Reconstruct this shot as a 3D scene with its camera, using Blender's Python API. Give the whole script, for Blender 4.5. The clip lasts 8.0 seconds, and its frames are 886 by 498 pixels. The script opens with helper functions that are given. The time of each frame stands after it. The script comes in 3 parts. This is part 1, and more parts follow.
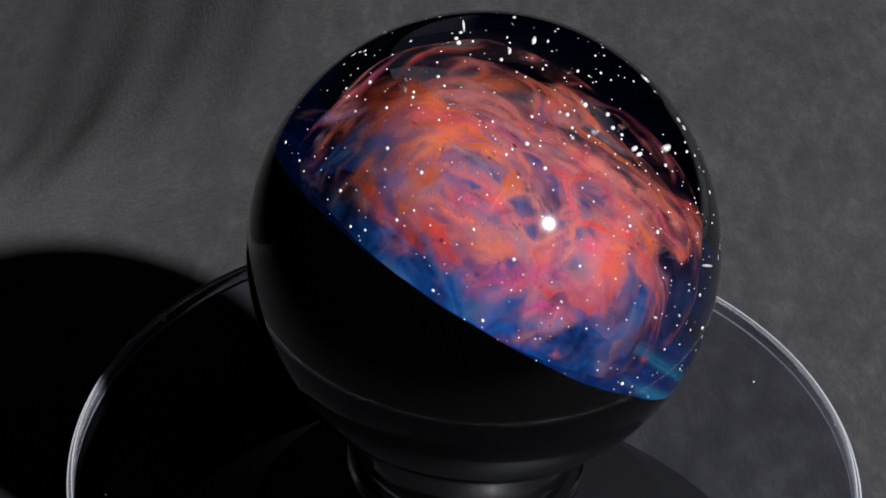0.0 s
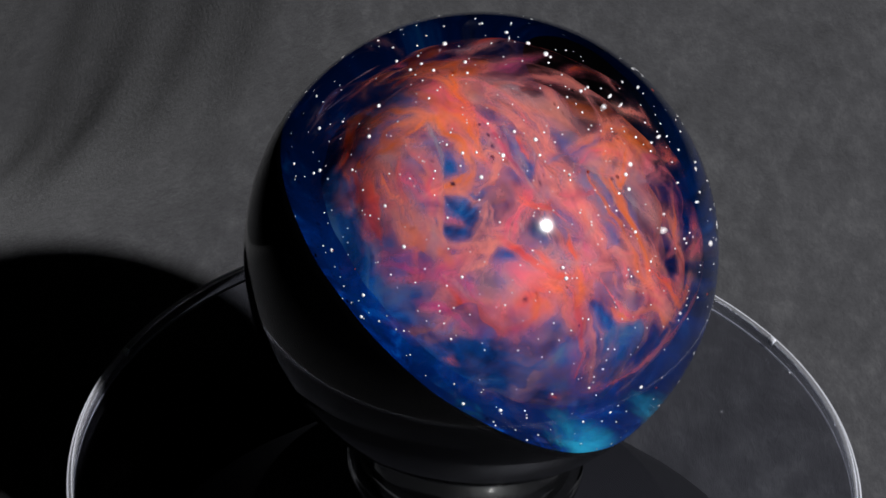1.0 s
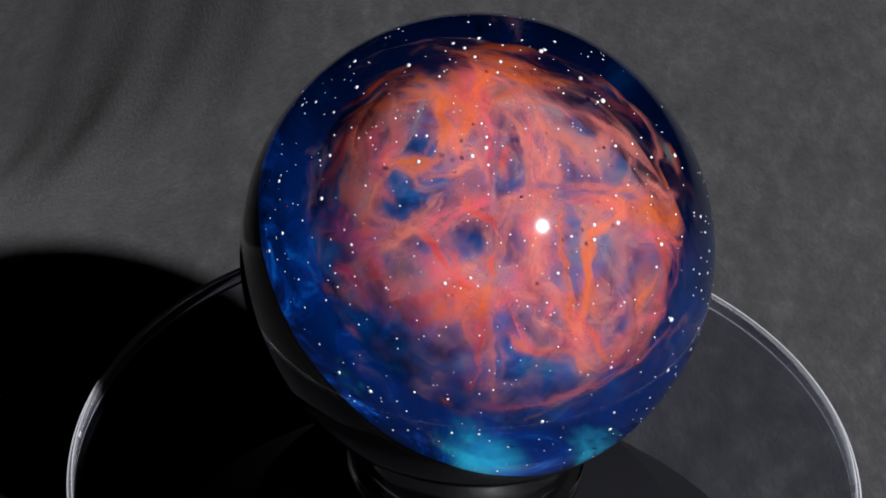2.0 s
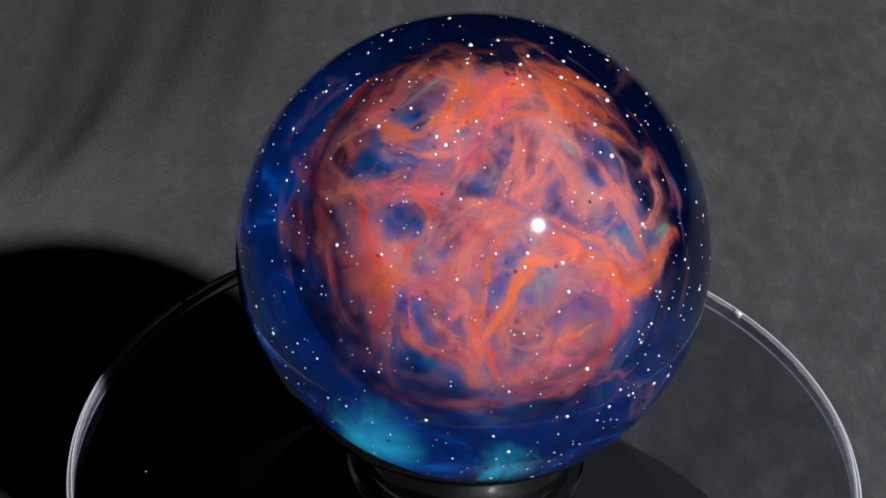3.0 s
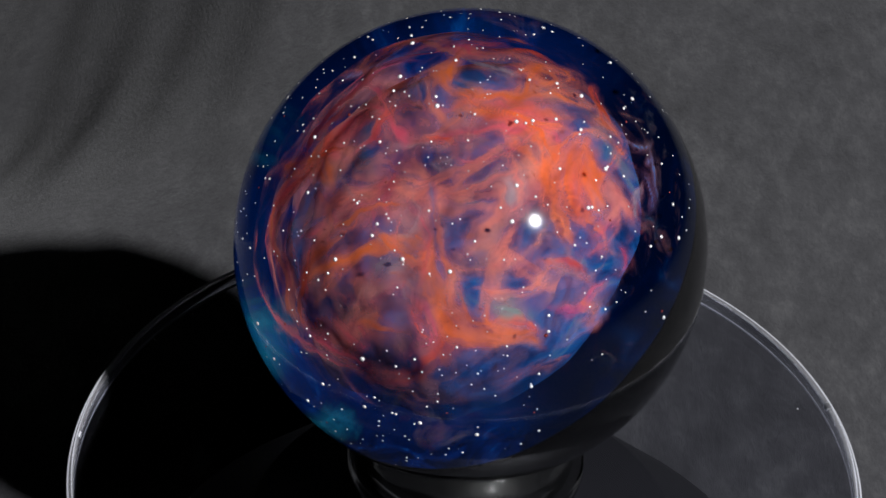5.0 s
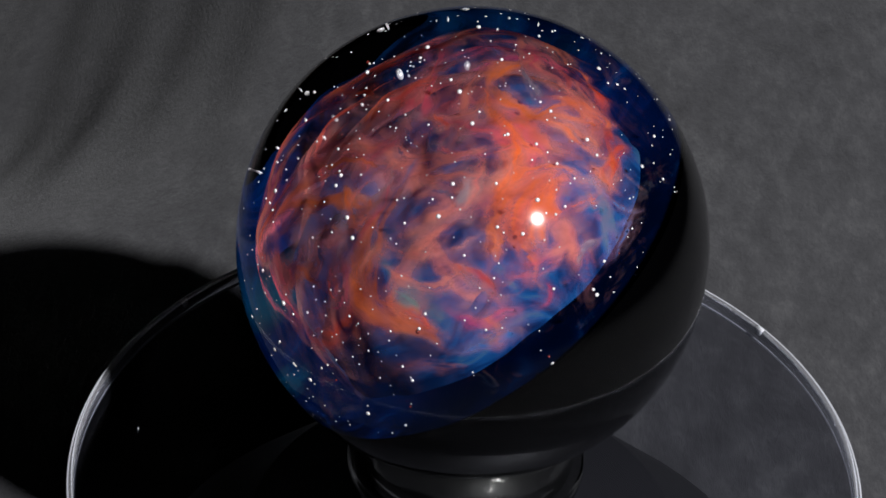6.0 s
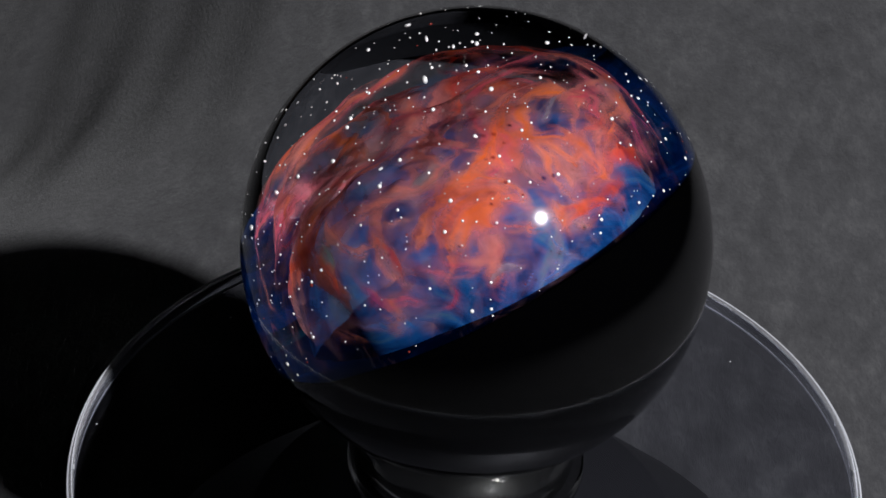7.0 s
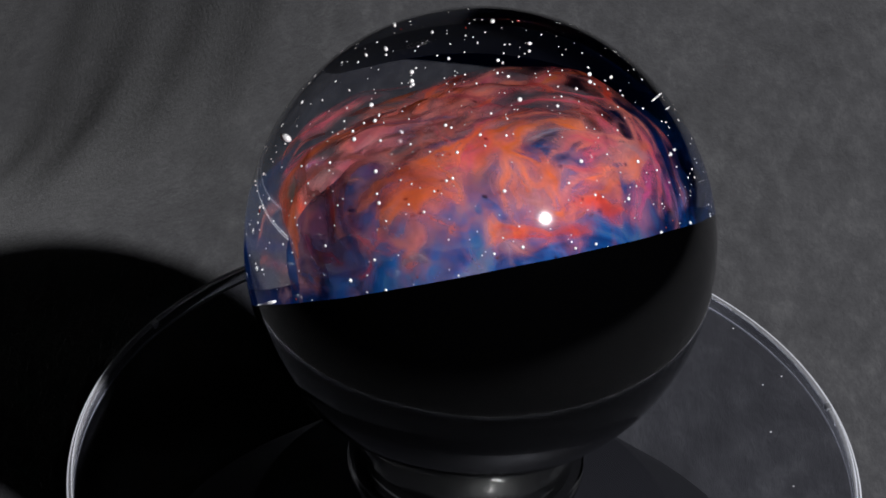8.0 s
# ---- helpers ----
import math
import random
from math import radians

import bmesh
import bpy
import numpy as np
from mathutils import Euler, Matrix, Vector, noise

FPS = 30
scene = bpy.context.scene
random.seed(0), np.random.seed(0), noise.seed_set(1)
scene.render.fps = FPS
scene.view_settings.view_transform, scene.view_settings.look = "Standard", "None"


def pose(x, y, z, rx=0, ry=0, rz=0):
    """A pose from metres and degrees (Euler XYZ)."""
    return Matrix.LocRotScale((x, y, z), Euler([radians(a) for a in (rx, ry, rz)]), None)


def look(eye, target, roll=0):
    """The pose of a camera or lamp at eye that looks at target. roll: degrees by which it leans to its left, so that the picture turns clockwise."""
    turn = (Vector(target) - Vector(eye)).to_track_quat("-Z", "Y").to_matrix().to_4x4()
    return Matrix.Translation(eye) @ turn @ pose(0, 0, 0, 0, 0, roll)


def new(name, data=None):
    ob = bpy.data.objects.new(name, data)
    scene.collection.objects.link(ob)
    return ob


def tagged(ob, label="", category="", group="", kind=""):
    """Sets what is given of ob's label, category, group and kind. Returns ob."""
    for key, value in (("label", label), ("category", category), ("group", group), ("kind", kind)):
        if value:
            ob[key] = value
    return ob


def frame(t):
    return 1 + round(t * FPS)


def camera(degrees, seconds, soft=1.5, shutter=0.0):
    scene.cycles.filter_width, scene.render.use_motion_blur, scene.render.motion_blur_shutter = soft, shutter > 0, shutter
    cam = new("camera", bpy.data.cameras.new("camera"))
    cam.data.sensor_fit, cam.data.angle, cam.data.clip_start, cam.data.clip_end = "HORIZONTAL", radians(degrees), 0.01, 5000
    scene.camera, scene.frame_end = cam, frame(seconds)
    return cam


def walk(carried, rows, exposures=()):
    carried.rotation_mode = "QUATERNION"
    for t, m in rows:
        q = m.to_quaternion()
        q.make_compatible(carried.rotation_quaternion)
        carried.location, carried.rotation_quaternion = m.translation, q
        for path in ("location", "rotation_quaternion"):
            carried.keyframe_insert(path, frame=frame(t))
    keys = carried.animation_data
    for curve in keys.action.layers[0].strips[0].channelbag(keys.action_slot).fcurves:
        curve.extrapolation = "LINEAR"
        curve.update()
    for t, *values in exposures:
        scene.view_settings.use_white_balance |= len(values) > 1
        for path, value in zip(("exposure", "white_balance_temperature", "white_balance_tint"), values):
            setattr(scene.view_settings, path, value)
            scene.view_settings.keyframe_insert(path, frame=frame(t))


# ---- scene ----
R = 0.025                      # radius of the glass marble
CLOTH = -0.4 * R               # top of the felt
DISC_TOP = 1.2 * R             # top of the clear turntable disc
DISC_R = 1.7885 * R
CENTRE = DISC_TOP + 1.2191 * R     # height of the marble's centre
SPAN = 8.0
FIRST, RATE = 122.0, -35.0     # turn of the table: degrees at the start, degrees a second
TILT = 35.0                    # lean of the marble's clear face from straight up

cam = camera(21.0, SPAN, soft=1.6)
EYE = Vector((-0.1427 * R, -8.0904 * R, CENTRE + 6.0598 * R))
VIEW = look(EYE, EYE + Vector((0.0, 0.7993, -0.60093)), 2.4776)
walk(cam, [(0.0, VIEW), (SPAN, VIEW)])

# ---- light ----
# a dark room with one small lamp, a metre off to the right and above: its round image stands in the glass
LAMP = Vector((0.478, -0.560, 0.677)).normalized() * 40 * R + Vector((0, 0, CENTRE))
world = bpy.data.worlds.new("night")
scene.world = world
world.use_nodes = True
world.node_tree.nodes["Background"].inputs[0].default_value = (0.6, 0.75, 1.0, 1)
world.node_tree.nodes["Background"].inputs[1].default_value = 0.02
lamp = new("desk_lamp_bulb", bpy.data.lights.new("desk_lamp_bulb", "SPOT"))
lamp.data.energy, lamp.data.shadow_soft_size, lamp.data.color = 88.0, 0.024, (0.98, 0.98, 1.01)
lamp.data.spot_size, lamp.data.spot_blend = radians(30), 1.0
lamp.matrix_basis = look(LAMP, (0.085, 0.07, CLOTH))
scene.view_settings.exposure = 0.0
scene.cycles.transparent_max_bounces = 48
scene.cycles.caustics_reflective = scene.cycles.caustics_refractive = False


# ---- materials ----
class Nodes:
    """A short way to write a node tree."""

    def __init__(self, name):
        self.mat = bpy.data.materials.new(name)
        self.mat.use_nodes = True
        self.tree = self.mat.node_tree
        self.tree.nodes.clear()
        self.out = self.add("ShaderNodeOutputMaterial")

    def add(self, kind, links=None, operation="", data_type="", interpolation_type=""):
        node = self.tree.nodes.new(kind)
        if operation:
            node.operation = operation
        if data_type:
            node.data_type = data_type
        if interpolation_type:
            node.interpolation_type = interpolation_type
        for key, value in (links or {}).items():
            self.put(node.inputs[key], value)
        return node

    def put(self, socket, value):
        if isinstance(value, bpy.types.NodeSocket):
            self.tree.links.new(value, socket)
        else:
            socket.default_value = value

    def coords(self, scale=1.0, offset=(0, 0, 0)):
        tc = self.add("ShaderNodeTexCoord")
        mp = self.add("ShaderNodeMapping", {0: tc.outputs["Object"], "Location": offset, "Scale": (scale,) * 3})
        return mp.outputs[0]

    def noise(self, vector, scale, detail=4.0, rough=0.55, distortion=0.0):
        n = self.add("ShaderNodeTexNoise", {"Vector": vector, "Scale": scale, "Detail": detail, "Roughness": rough, "Distortion": distortion})
        return n

    def math(self, op, a, b=0.0, c=0.0):
        return self.add("ShaderNodeMath", {0: a, 1: b, 2: c}, operation=op).outputs[0]

    def step(self, value, lo, hi):
        n = self.add("ShaderNodeMapRange", {0: value, 1: lo, 2: hi, 3: 0.0, 4: 1.0}, interpolation_type="SMOOTHSTEP")
        return n.outputs[0]

    def ramp(self, value, stops):
        n = self.add("ShaderNodeValToRGB", {0: value})
        e = n.color_ramp.elements
        while len(e) < len(stops):
            e.new(0.5)
        for el, (p, c) in zip(e, stops):
            el.position, el.color = p, (*c, 1)
        return n.outputs[0]

    def mix(self, f, a, b):
        n = self.add("ShaderNodeMix", data_type="RGBA")
        self.put(n.inputs[0], f)
        self.put(n.inputs[6], a)
        self.put(n.inputs[7], b)
        return n.outputs[2]

    def warp(self, vector, scale, amount):
        """The vector pushed about by coarse noise, so that finer noise drawn on it swirls."""
        n = self.noise(vector, scale, 2.0, 0.5)
        a = self.add("ShaderNodeVectorMath", {0: n.outputs["Color"], 1: (0.5, 0.5, 0.5)}, operation="SUBTRACT")
        b = self.add("ShaderNodeVectorMath", {0: a.outputs[0], "Scale": amount}, operation="SCALE")
        return self.add("ShaderNodeVectorMath", {0: vector, 1: b.outputs[0]}, operation="ADD").outputs[0]

    def surface(self, shader):
        self.tree.links.new(shader.outputs[0], self.out.inputs[0])
        return self.mat


def plain(name, colour, rough=0.5, **more):
    n = Nodes(name)
    b = n.add("ShaderNodeBsdfPrincipled", {"Base Color": (*colour, 1), "Roughness": rough, **more})
    return n.surface(b)


def felt_material():
    n = Nodes("charcoal_felt")
    v = n.coords()
    v = n.add("ShaderNodeMapping", {0: v, "Scale": (1.0, 0.5, 1.0)}).outputs[0]   # nap drawn out one way
    fine = n.noise(v, 1400, 5, 0.7)
    blot = n.noise(v, 330, 5, 0.65)
    wide = n.noise(v, 85, 4, 0.55)
    f = n.math("MULTIPLY_ADD", fine.outputs[0], 0.25, n.math("MULTIPLY_ADD", blot.outputs[0], 0.5, n.math("MULTIPLY", wide.outputs[0], 0.25)))
    c = n.ramp(f, [(0.3, (0.019, 0.019, 0.021)), (0.52, (0.041, 0.041, 0.044)), (0.72, (0.075, 0.075, 0.077))])
    bump = n.add("ShaderNodeBump", {"Strength": 0.5, "Distance": 0.0006, "Height": fine.outputs[0]})
    b = n.add("ShaderNodeBsdfPrincipled", {"Base Color": c, "Roughness": 0.95, "Specular IOR Level": 0.1, "Sheen Weight": 0.1, "Normal": bump.outputs[0]})
    return n.surface(b)


def glass_material(name, ior, colour=(1, 1, 1), rough=0.0, **more):
    n = Nodes(name)
    b = n.add("ShaderNodeBsdfPrincipled", {"Base Color": (*colour, 1), "Roughness": rough, "IOR": ior, "Transmission Weight": 1.0, **more})
    return n.surface(b)


def acrylic_material():
    """Clear acrylic with faint scuffs and dust."""
    n = Nodes("clear_acrylic")
    v = n.coords()
    scuff = n.step(n.noise(v, 260, 6, 0.7, 1.5).outputs[0], 0.55, 0.8)
    through_it = n.add("ShaderNodeBsdfTransparent", {0: (0.76, 0.77, 0.81, 1)})
    gloss = n.add("ShaderNodeBsdfGlossy", {"Roughness": n.math("MULTIPLY_ADD", scuff, 0.03, 0.02)})
    return n.surface(n.add("ShaderNodeMixShader", {0: 0.045, 1: through_it.outputs[0], 2: gloss.outputs[0]}))


PLANE = -0.12                  # height in the marble, in radii, from which the cloud rises
DOME_A, DOME_C, DOME_Q = 0.63, 0.56, 3.1


def heading(bearing, down):
    """The unit vector at a bearing round the face's axis and an angle down from it, in degrees."""
    b, d = radians(bearing), radians(down)
    return Vector((math.sin(d) * math.cos(b), math.sin(d) * math.sin(b), math.cos(d)))


def dome(way, a=DOME_A, c=DOME_C, q=DOME_Q):
    """How far the cloud's flattened dome reaches along a heading, in radii of the marble."""
    off = (math.degrees(math.atan2(way.y, way.x)) + 30) / 34
    a *= 1 + 0.09 * math.exp(-off * off)      # the cloud bulges on one side
    return ((math.hypot(way.x, way.y) / a) ** q + (abs(way.z) / c) ** q) ** (-1 / q)


def smoke_material(name, stops, seed, scale, lo, hi, most=1.0, stretch=(1, 1, 1), edge=True, warp=0.6, hem=False):
    """Wisps of coloured glass: patchy, swirling, partly see-through. stops: colours of the ramp."""
    n = Nodes(name)
    v = n.coords(1.0 / R, (seed * 3.7, seed * 1.9, seed * 2.3))
    w = n.warp(n.warp(v, 1.6, warp), 4.0, warp * 0.35)
    mp = n.add("ShaderNodeMapping", {0: w, "Scale": stretch})
    w = mp.outputs[0]
    hue = n.noise(w, scale * 0.8, 4, 0.55, 0.8)
    body = n.noise(w, scale, 7, 0.62, 1.2)
    fine = n.noise(w, scale * 3.5, 6, 0.65, 1.0)
    tone = n.math("MULTIPLY_ADD", fine.outputs[0], 0.14, n.math("MULTIPLY", hue.outputs[0], 0.88))
    c = n.ramp(tone, stops)
    cover = n.math("MULTIPLY_ADD", fine.outputs[0], 0.3, n.math("MULTIPLY", body.outputs[0], 0.7))
    alpha = n.math("MULTIPLY", n.step(cover, lo, hi), most)
    if hem:
        low = n.add("ShaderNodeSeparateXYZ", {0: n.add("ShaderNodeUVMap").outputs[0]}).outputs[1]
        alpha = n.math("MULTIPLY", alpha, n.step(n.math("MULTIPLY_ADD", fine.outputs[0], 0.3, low), 0.68, 0.38))
        tc = n.add("ShaderNodeTexCoord")
        flat = n.add("ShaderNodeVectorMath", {0: tc.outputs["Object"], 1: (1, 1, 0)}, operation="MULTIPLY")
        way = n.add("ShaderNodeVectorMath", {0: flat.outputs[0]}, operation="NORMALIZE").outputs[0]
        lean = n.add("ShaderNodeVectorMath", {0: way, 1: heading(48, 90)}, operation="DOT_PRODUCT").outputs["Value"]
        alpha = n.math("MULTIPLY", alpha, n.step(n.math("MULTIPLY_ADD", body.outputs[0], 0.5, lean), 0.75, 0.1))   # the dark flank has none
    if edge:
        uv = n.add("ShaderNodeUVMap")
        sep = n.add("ShaderNodeSeparateXYZ", {0: uv.outputs[0]})
        rag = n.math("MULTIPLY_ADD", fine.outputs[0], 0.5, sep.outputs[1])
        alpha = n.math("MULTIPLY", alpha, n.step(rag, 0.30, 0.46))
    d = n.add("ShaderNodeBsdfDiffuse", {0: c})
    t = n.add("ShaderNodeBsdfTranslucent", {0: c})
    m = n.add("ShaderNodeMixShader", {0: 0.47, 1: d.outputs[0], 2: t.outputs[0]})
    clear = n.add("ShaderNodeBsdfTransparent")
    return n.surface(n.add("ShaderNodeMixShader", {0: alpha, 1: clear.outputs[0], 2: m.outputs[0]}))


def cloud_material(name, seed, most):
    """Coloured glass smoke: its colour and cover lie on the mesh, broken up by fine curled wisps."""
    n = Nodes(name)
    tint = n.add("ShaderNodeVertexColor")
    tint.layer_name = "tint"
    v = n.coords(1.0 / R, (seed * 3.7, seed * 1.9, seed * 2.3))
    w = n.warp(n.warp(v, 2.4, 0.5), 7.0, 0.16)
    fine = n.noise(w, 6.0, 6, 0.62, 1.0)
    hue = n.noise(w, 3.4, 4, 0.55, 0.8)
    cover = n.math("MULTIPLY_ADD", n.math("SUBTRACT", fine.outputs[0], 0.5), 0.7, tint.outputs["Alpha"])
    alpha = n.math("MULTIPLY", n.step(cover, 0.0, 1.0), most)
    shade = n.ramp(n.math("MULTIPLY_ADD", fine.outputs[0], 0.4, n.math("MULTIPLY", hue.outputs[0], 0.6)), [(0.36, (0.50, 0.44, 0.60)), (0.5, (0.95, 0.95, 0.95)), (0.64, (1.1, 1.15, 1.0))])
    c = n.add("ShaderNodeMix", data_type="RGBA")
    c.blend_type = "MULTIPLY"
    n.put(c.inputs[0], 1.0)
    n.put(c.inputs[6], tint.outputs["Color"])
    n.put(c.inputs[7], shade)
    d = n.add("ShaderNodeBsdfDiffuse", {0: c.outputs[2]})
    t = n.add("ShaderNodeBsdfTranslucent", {0: c.outputs[2]})
    m = n.add("ShaderNodeMixShader", {0: 0.47, 1: d.outputs[0], 2: t.outputs[0]})
    clear = n.add("ShaderNodeBsdfTransparent")
    return n.surface(n.add("ShaderNodeMixShader", {0: alpha, 1: clear.outputs[0], 2: m.outputs[0]}))


FELT = felt_material()
GLASS = glass_material("marble_glass", 1.47, **{"Coat Weight": 0.15, "Coat Roughness": 0.1})
CLEAR_ACRYLIC = glass_material("stand_acrylic", 1.49, (0.66, 0.66, 0.62), 0.03)
ACRYLIC = acrylic_material()
BLACK_GLASS = plain("black_glass", (0.0004, 0.0004, 0.0005), 0.3, **{"Specular IOR Level": 0.0})
BLACK_PLASTIC = plain("black_plastic", (0.012, 0.012, 0.013), 0.45)
GREY_PLASTIC = plain("dark_grey_plastic", (0.013, 0.013, 0.015), 0.5)
CHIP = plain("frosted_chip", (0.75, 0.75, 0.78), 0.4)


def rim_material():
    """The disc's cut edge: clear, unevenly rough; a white haze mixed in imitates its highlights."""
    n = Nodes("rim_acrylic")
    v = n.coords()
    saw = n.noise(v, 900, 3, 0.6)
    g = n.add("ShaderNodeBsdfPrincipled", {"Base Color": (0.95, 0.96, 1.0, 1), "IOR": 1.49, "Transmission Weight": 1.0, "Roughness": n.math("MULTIPLY", saw.outputs[0], 0.15)})
    d = n.add("ShaderNodeBsdfDiffuse", {0: (0.85, 0.86, 0.9, 1)})
    t = n.add("ShaderNodeBsdfTranslucent", {0: (0.85, 0.86, 0.9, 1)})
    h = n.add("ShaderNodeMixShader", {0: 0.42, 1: d.outputs[0], 2: t.outputs[0]})
    return n.surface(n.add("ShaderNodeMixShader", {0: 0.12, 1: g.outputs[0], 2: h.outputs[0]}))


RIM_ACRYLIC = rim_material()
# pale colour that stands in for highlights along the disc's edges
GLINT_EDGE = plain("glint_edge", (0.52, 0.53, 0.57), 0.22, **{"Transmission Weight": 0.25})
BUBBLE = plain("silvery_bubble", (0.95, 0.95, 0.95), 0.25, **{"Metallic": 0.35})
DARK_BUBBLE = plain("dull_red_bubble", (0.16, 0.02, 0.015), 0.2)

ORANGE, SALMON, PINK = (0.86, 0.17, 0.025), (0.80, 0.23, 0.17), (0.80, 0.10, 0.17)
RED, PLUM, ASH, BLUE, TEAL = (0.80, 0.07, 0.03), (0.24, 0.07, 0.19), (0.34, 0.31, 0.36), (0.001, 0.03, 0.22), (0.015, 0.20, 0.40)


def blue_ground_material():
    n = Nodes("deep_blue_glass")
    v = n.coords(1.0 / R)
    w = n.warp(v, 1.5, 0.5)
    a = n.noise(w, 3.0, 7, 0.66, 1.4)
    flat = n.add("ShaderNodeVectorMath", {0: v, 1: (1, 1, 0)}, operation="MULTIPLY")
    out = n.add("ShaderNodeVectorMath", {0: flat.outputs[0]}, operation="LENGTH").outputs["Value"]
    band = n.math("MULTIPLY", n.step(n.math("MULTIPLY_ADD", a.outputs[0], 0.25, out), 0.5, 0.7), n.step(n.math("MULTIPLY_ADD", a.outputs[0], 0.4, out), 1.02, 0.76))
    c = n.ramp(a.outputs[0], [(0.3, (0.0, 0.0006, 0.004)), (0.48, (0.0002, 0.003, 0.02)), (0.58, (0.0003, 0.011, 0.085)), (0.66, (0.001, 0.05, 0.23)), (0.78, (0.02, 0.16, 0.26)), (0.9, (0.10, 0.10, 0.14))])
    c = n.mix(n.math("MULTIPLY", band, 0.5), c, (0.0002, 0.011, 0.085, 1))
    # one flank is nearly black; the other has bright caustic spots painted in teal
    way = n.add("ShaderNodeVectorMath", {0: flat.outputs[0]}, operation="NORMALIZE").outputs[0]
    lean = n.add("ShaderNodeVectorMath", {0: way, 1: heading(38, 90)}, operation="DOT_PRODUCT").outputs["Value"]
    c = n.mix(n.math("MULTIPLY", n.step(n.math("MULTIPLY_ADD", a.outputs[0], 0.6, lean), 0.25, 0.95), 0.88), c, (0.0, 0.001, 0.006, 1))
    for bearing, size in ((-126, 0.18), (-172, 0.07), (150, 0.06), (-92, 0.12)):
        spot = n.add("ShaderNodeVectorMath", {0: v, 1: heading(bearing, 90) * 0.74}, operation="DISTANCE").outputs["Value"]
        c = n.mix(n.math("MULTIPLY", n.step(n.math("MULTIPLY_ADD", a.outputs[0], 0.25, spot), size + 0.2, size + 0.02), 0.9), c, (0.015, 0.28, 0.46, 1))
    return n.surface(n.add("ShaderNodeBsdfPrincipled", {"Base Color": c, "Roughness": 0.6, "Specular IOR Level": 0.0}))


BLUE_GROUND = blue_ground_material()


def core_material():
    n = Nodes("blue_core")
    v = n.coords(1.0 / R, (7, 3, 1))
    w = n.warp(v, 2.0, 0.6)
    a = n.noise(w, 3.0, 6, 0.6, 1.0)
    c = n.ramp(a.outputs[0], [(0.34, (0.001, 0.006, 0.035)), (0.47, (0.003, 0.03, 0.13)), (0.56, (0.008, 0.07, 0.24)), (0.64, (0.05, 0.13, 0.24)), (0.74, (0.16, 0.13, 0.20))])
    d = n.add("ShaderNodeBsdfDiffuse", {0: c})
    clear = n.add("ShaderNodeBsdfTransparent")
    return n.surface(n.add("ShaderNodeMixShader", {0: 0.65, 1: clear.outputs[0], 2: d.outputs[0]}))


CORE = core_material()
MAUVE = (0.52, 0.19, 0.19)
GAPS = ((177, 28, 4), (142, 48, 8), (131, 40, 8), (-16, 50, 5), (-131, 57, 8), (-141, 60, 6), (16, 43, 5), (34, 24, 4), (129, 49, 6), (147, 35, 5), (-176, 76, 8), (-129, 61, 7), (-145, 45, 4), (135, 80, 7), (117, 77, 7), (44, 76, 10), (33, 75, 10), (116, 44, 7), (126, 40, 5), (94, 76, 7), (-54, 37, 4), (-45, 66, 5), (125, 52, 5), (68, 73, 4), (137, 43, 4), (117, 87, 7))   # openings in the cloud: bearing, angle from the top, radius in degrees
ENVELOPE = [(0.30, (0.001, 0.03, 0.22)), (0.5, (0.002, 0.065, 0.42)), (0.62, (0.008, 0.15, 0.55)), (0.72, TEAL)]
SEA = [(0.30, (0.0, 0.002, 0.025)), (0.5, (0.0005, 0.011, 0.10)), (0.65, (0.001, 0.05, 0.27)), (0.75, TEAL)]


# ---- mesh helpers ----
def part(name, bm, material, parent=None, label="", smooth=True):
    me = bpy.data.meshes.new(name)
    bm.normal_update()
    bm.to_mesh(me)
    bm.free()
    if smooth:
        me.polygons.foreach_set("use_smooth", [True] * len(me.polygons))
    me.materials.append(material)
    ob = new(name, me)
    if parent:
        ob.parent = parent
    return tagged(ob, label)


def lathe(profile, steps=96, closed=True):
    """A turned solid from (radius, height) pairs; closed joins the last pair to the first."""
    bm = bmesh.new()
    rings = []
    for r, z in profile:
        if r < 1e-7:
            rings.append([bm.verts.new((0, 0, z))])
        else:
            rings.append([bm.verts.new((r * math.cos(2 * math.pi * i / steps), r * math.sin(2 * math.pi * i / steps), z)) for i in range(steps)])
    pairs = list(zip(rings, rings[1:])) + ([(rings[-1], rings[0])] if closed else [])
    for a, b in pairs:
        for i in range(steps):
            j = (i + 1) % steps
            quad = [a[i % len(a)], a[j % len(a)], b[j % len(b)], b[i % len(b)]]
            quad = list(dict.fromkeys(quad))
            if len(quad) > 2:
                bm.faces.new(quad)
    bmesh.ops.recalc_face_normals(bm, faces=bm.faces)
    return bm


def rounded(r0, r1, z0, z1, b):
    """The profile of a ring or plate with its edges rounded by b."""
    out = []
    for cx, cz, start in ((r1 - b, z1 - b, 90), (r1 - b, z0 + b, 0), (r0 + b, z0 + b, -90), (r0 + b, z1 - b, -180)):
        for k in range(5):
            a = radians(start - 22.5 * k)
            out.append((cx + b * math.cos(a), cz + b * math.sin(a)))
    return out


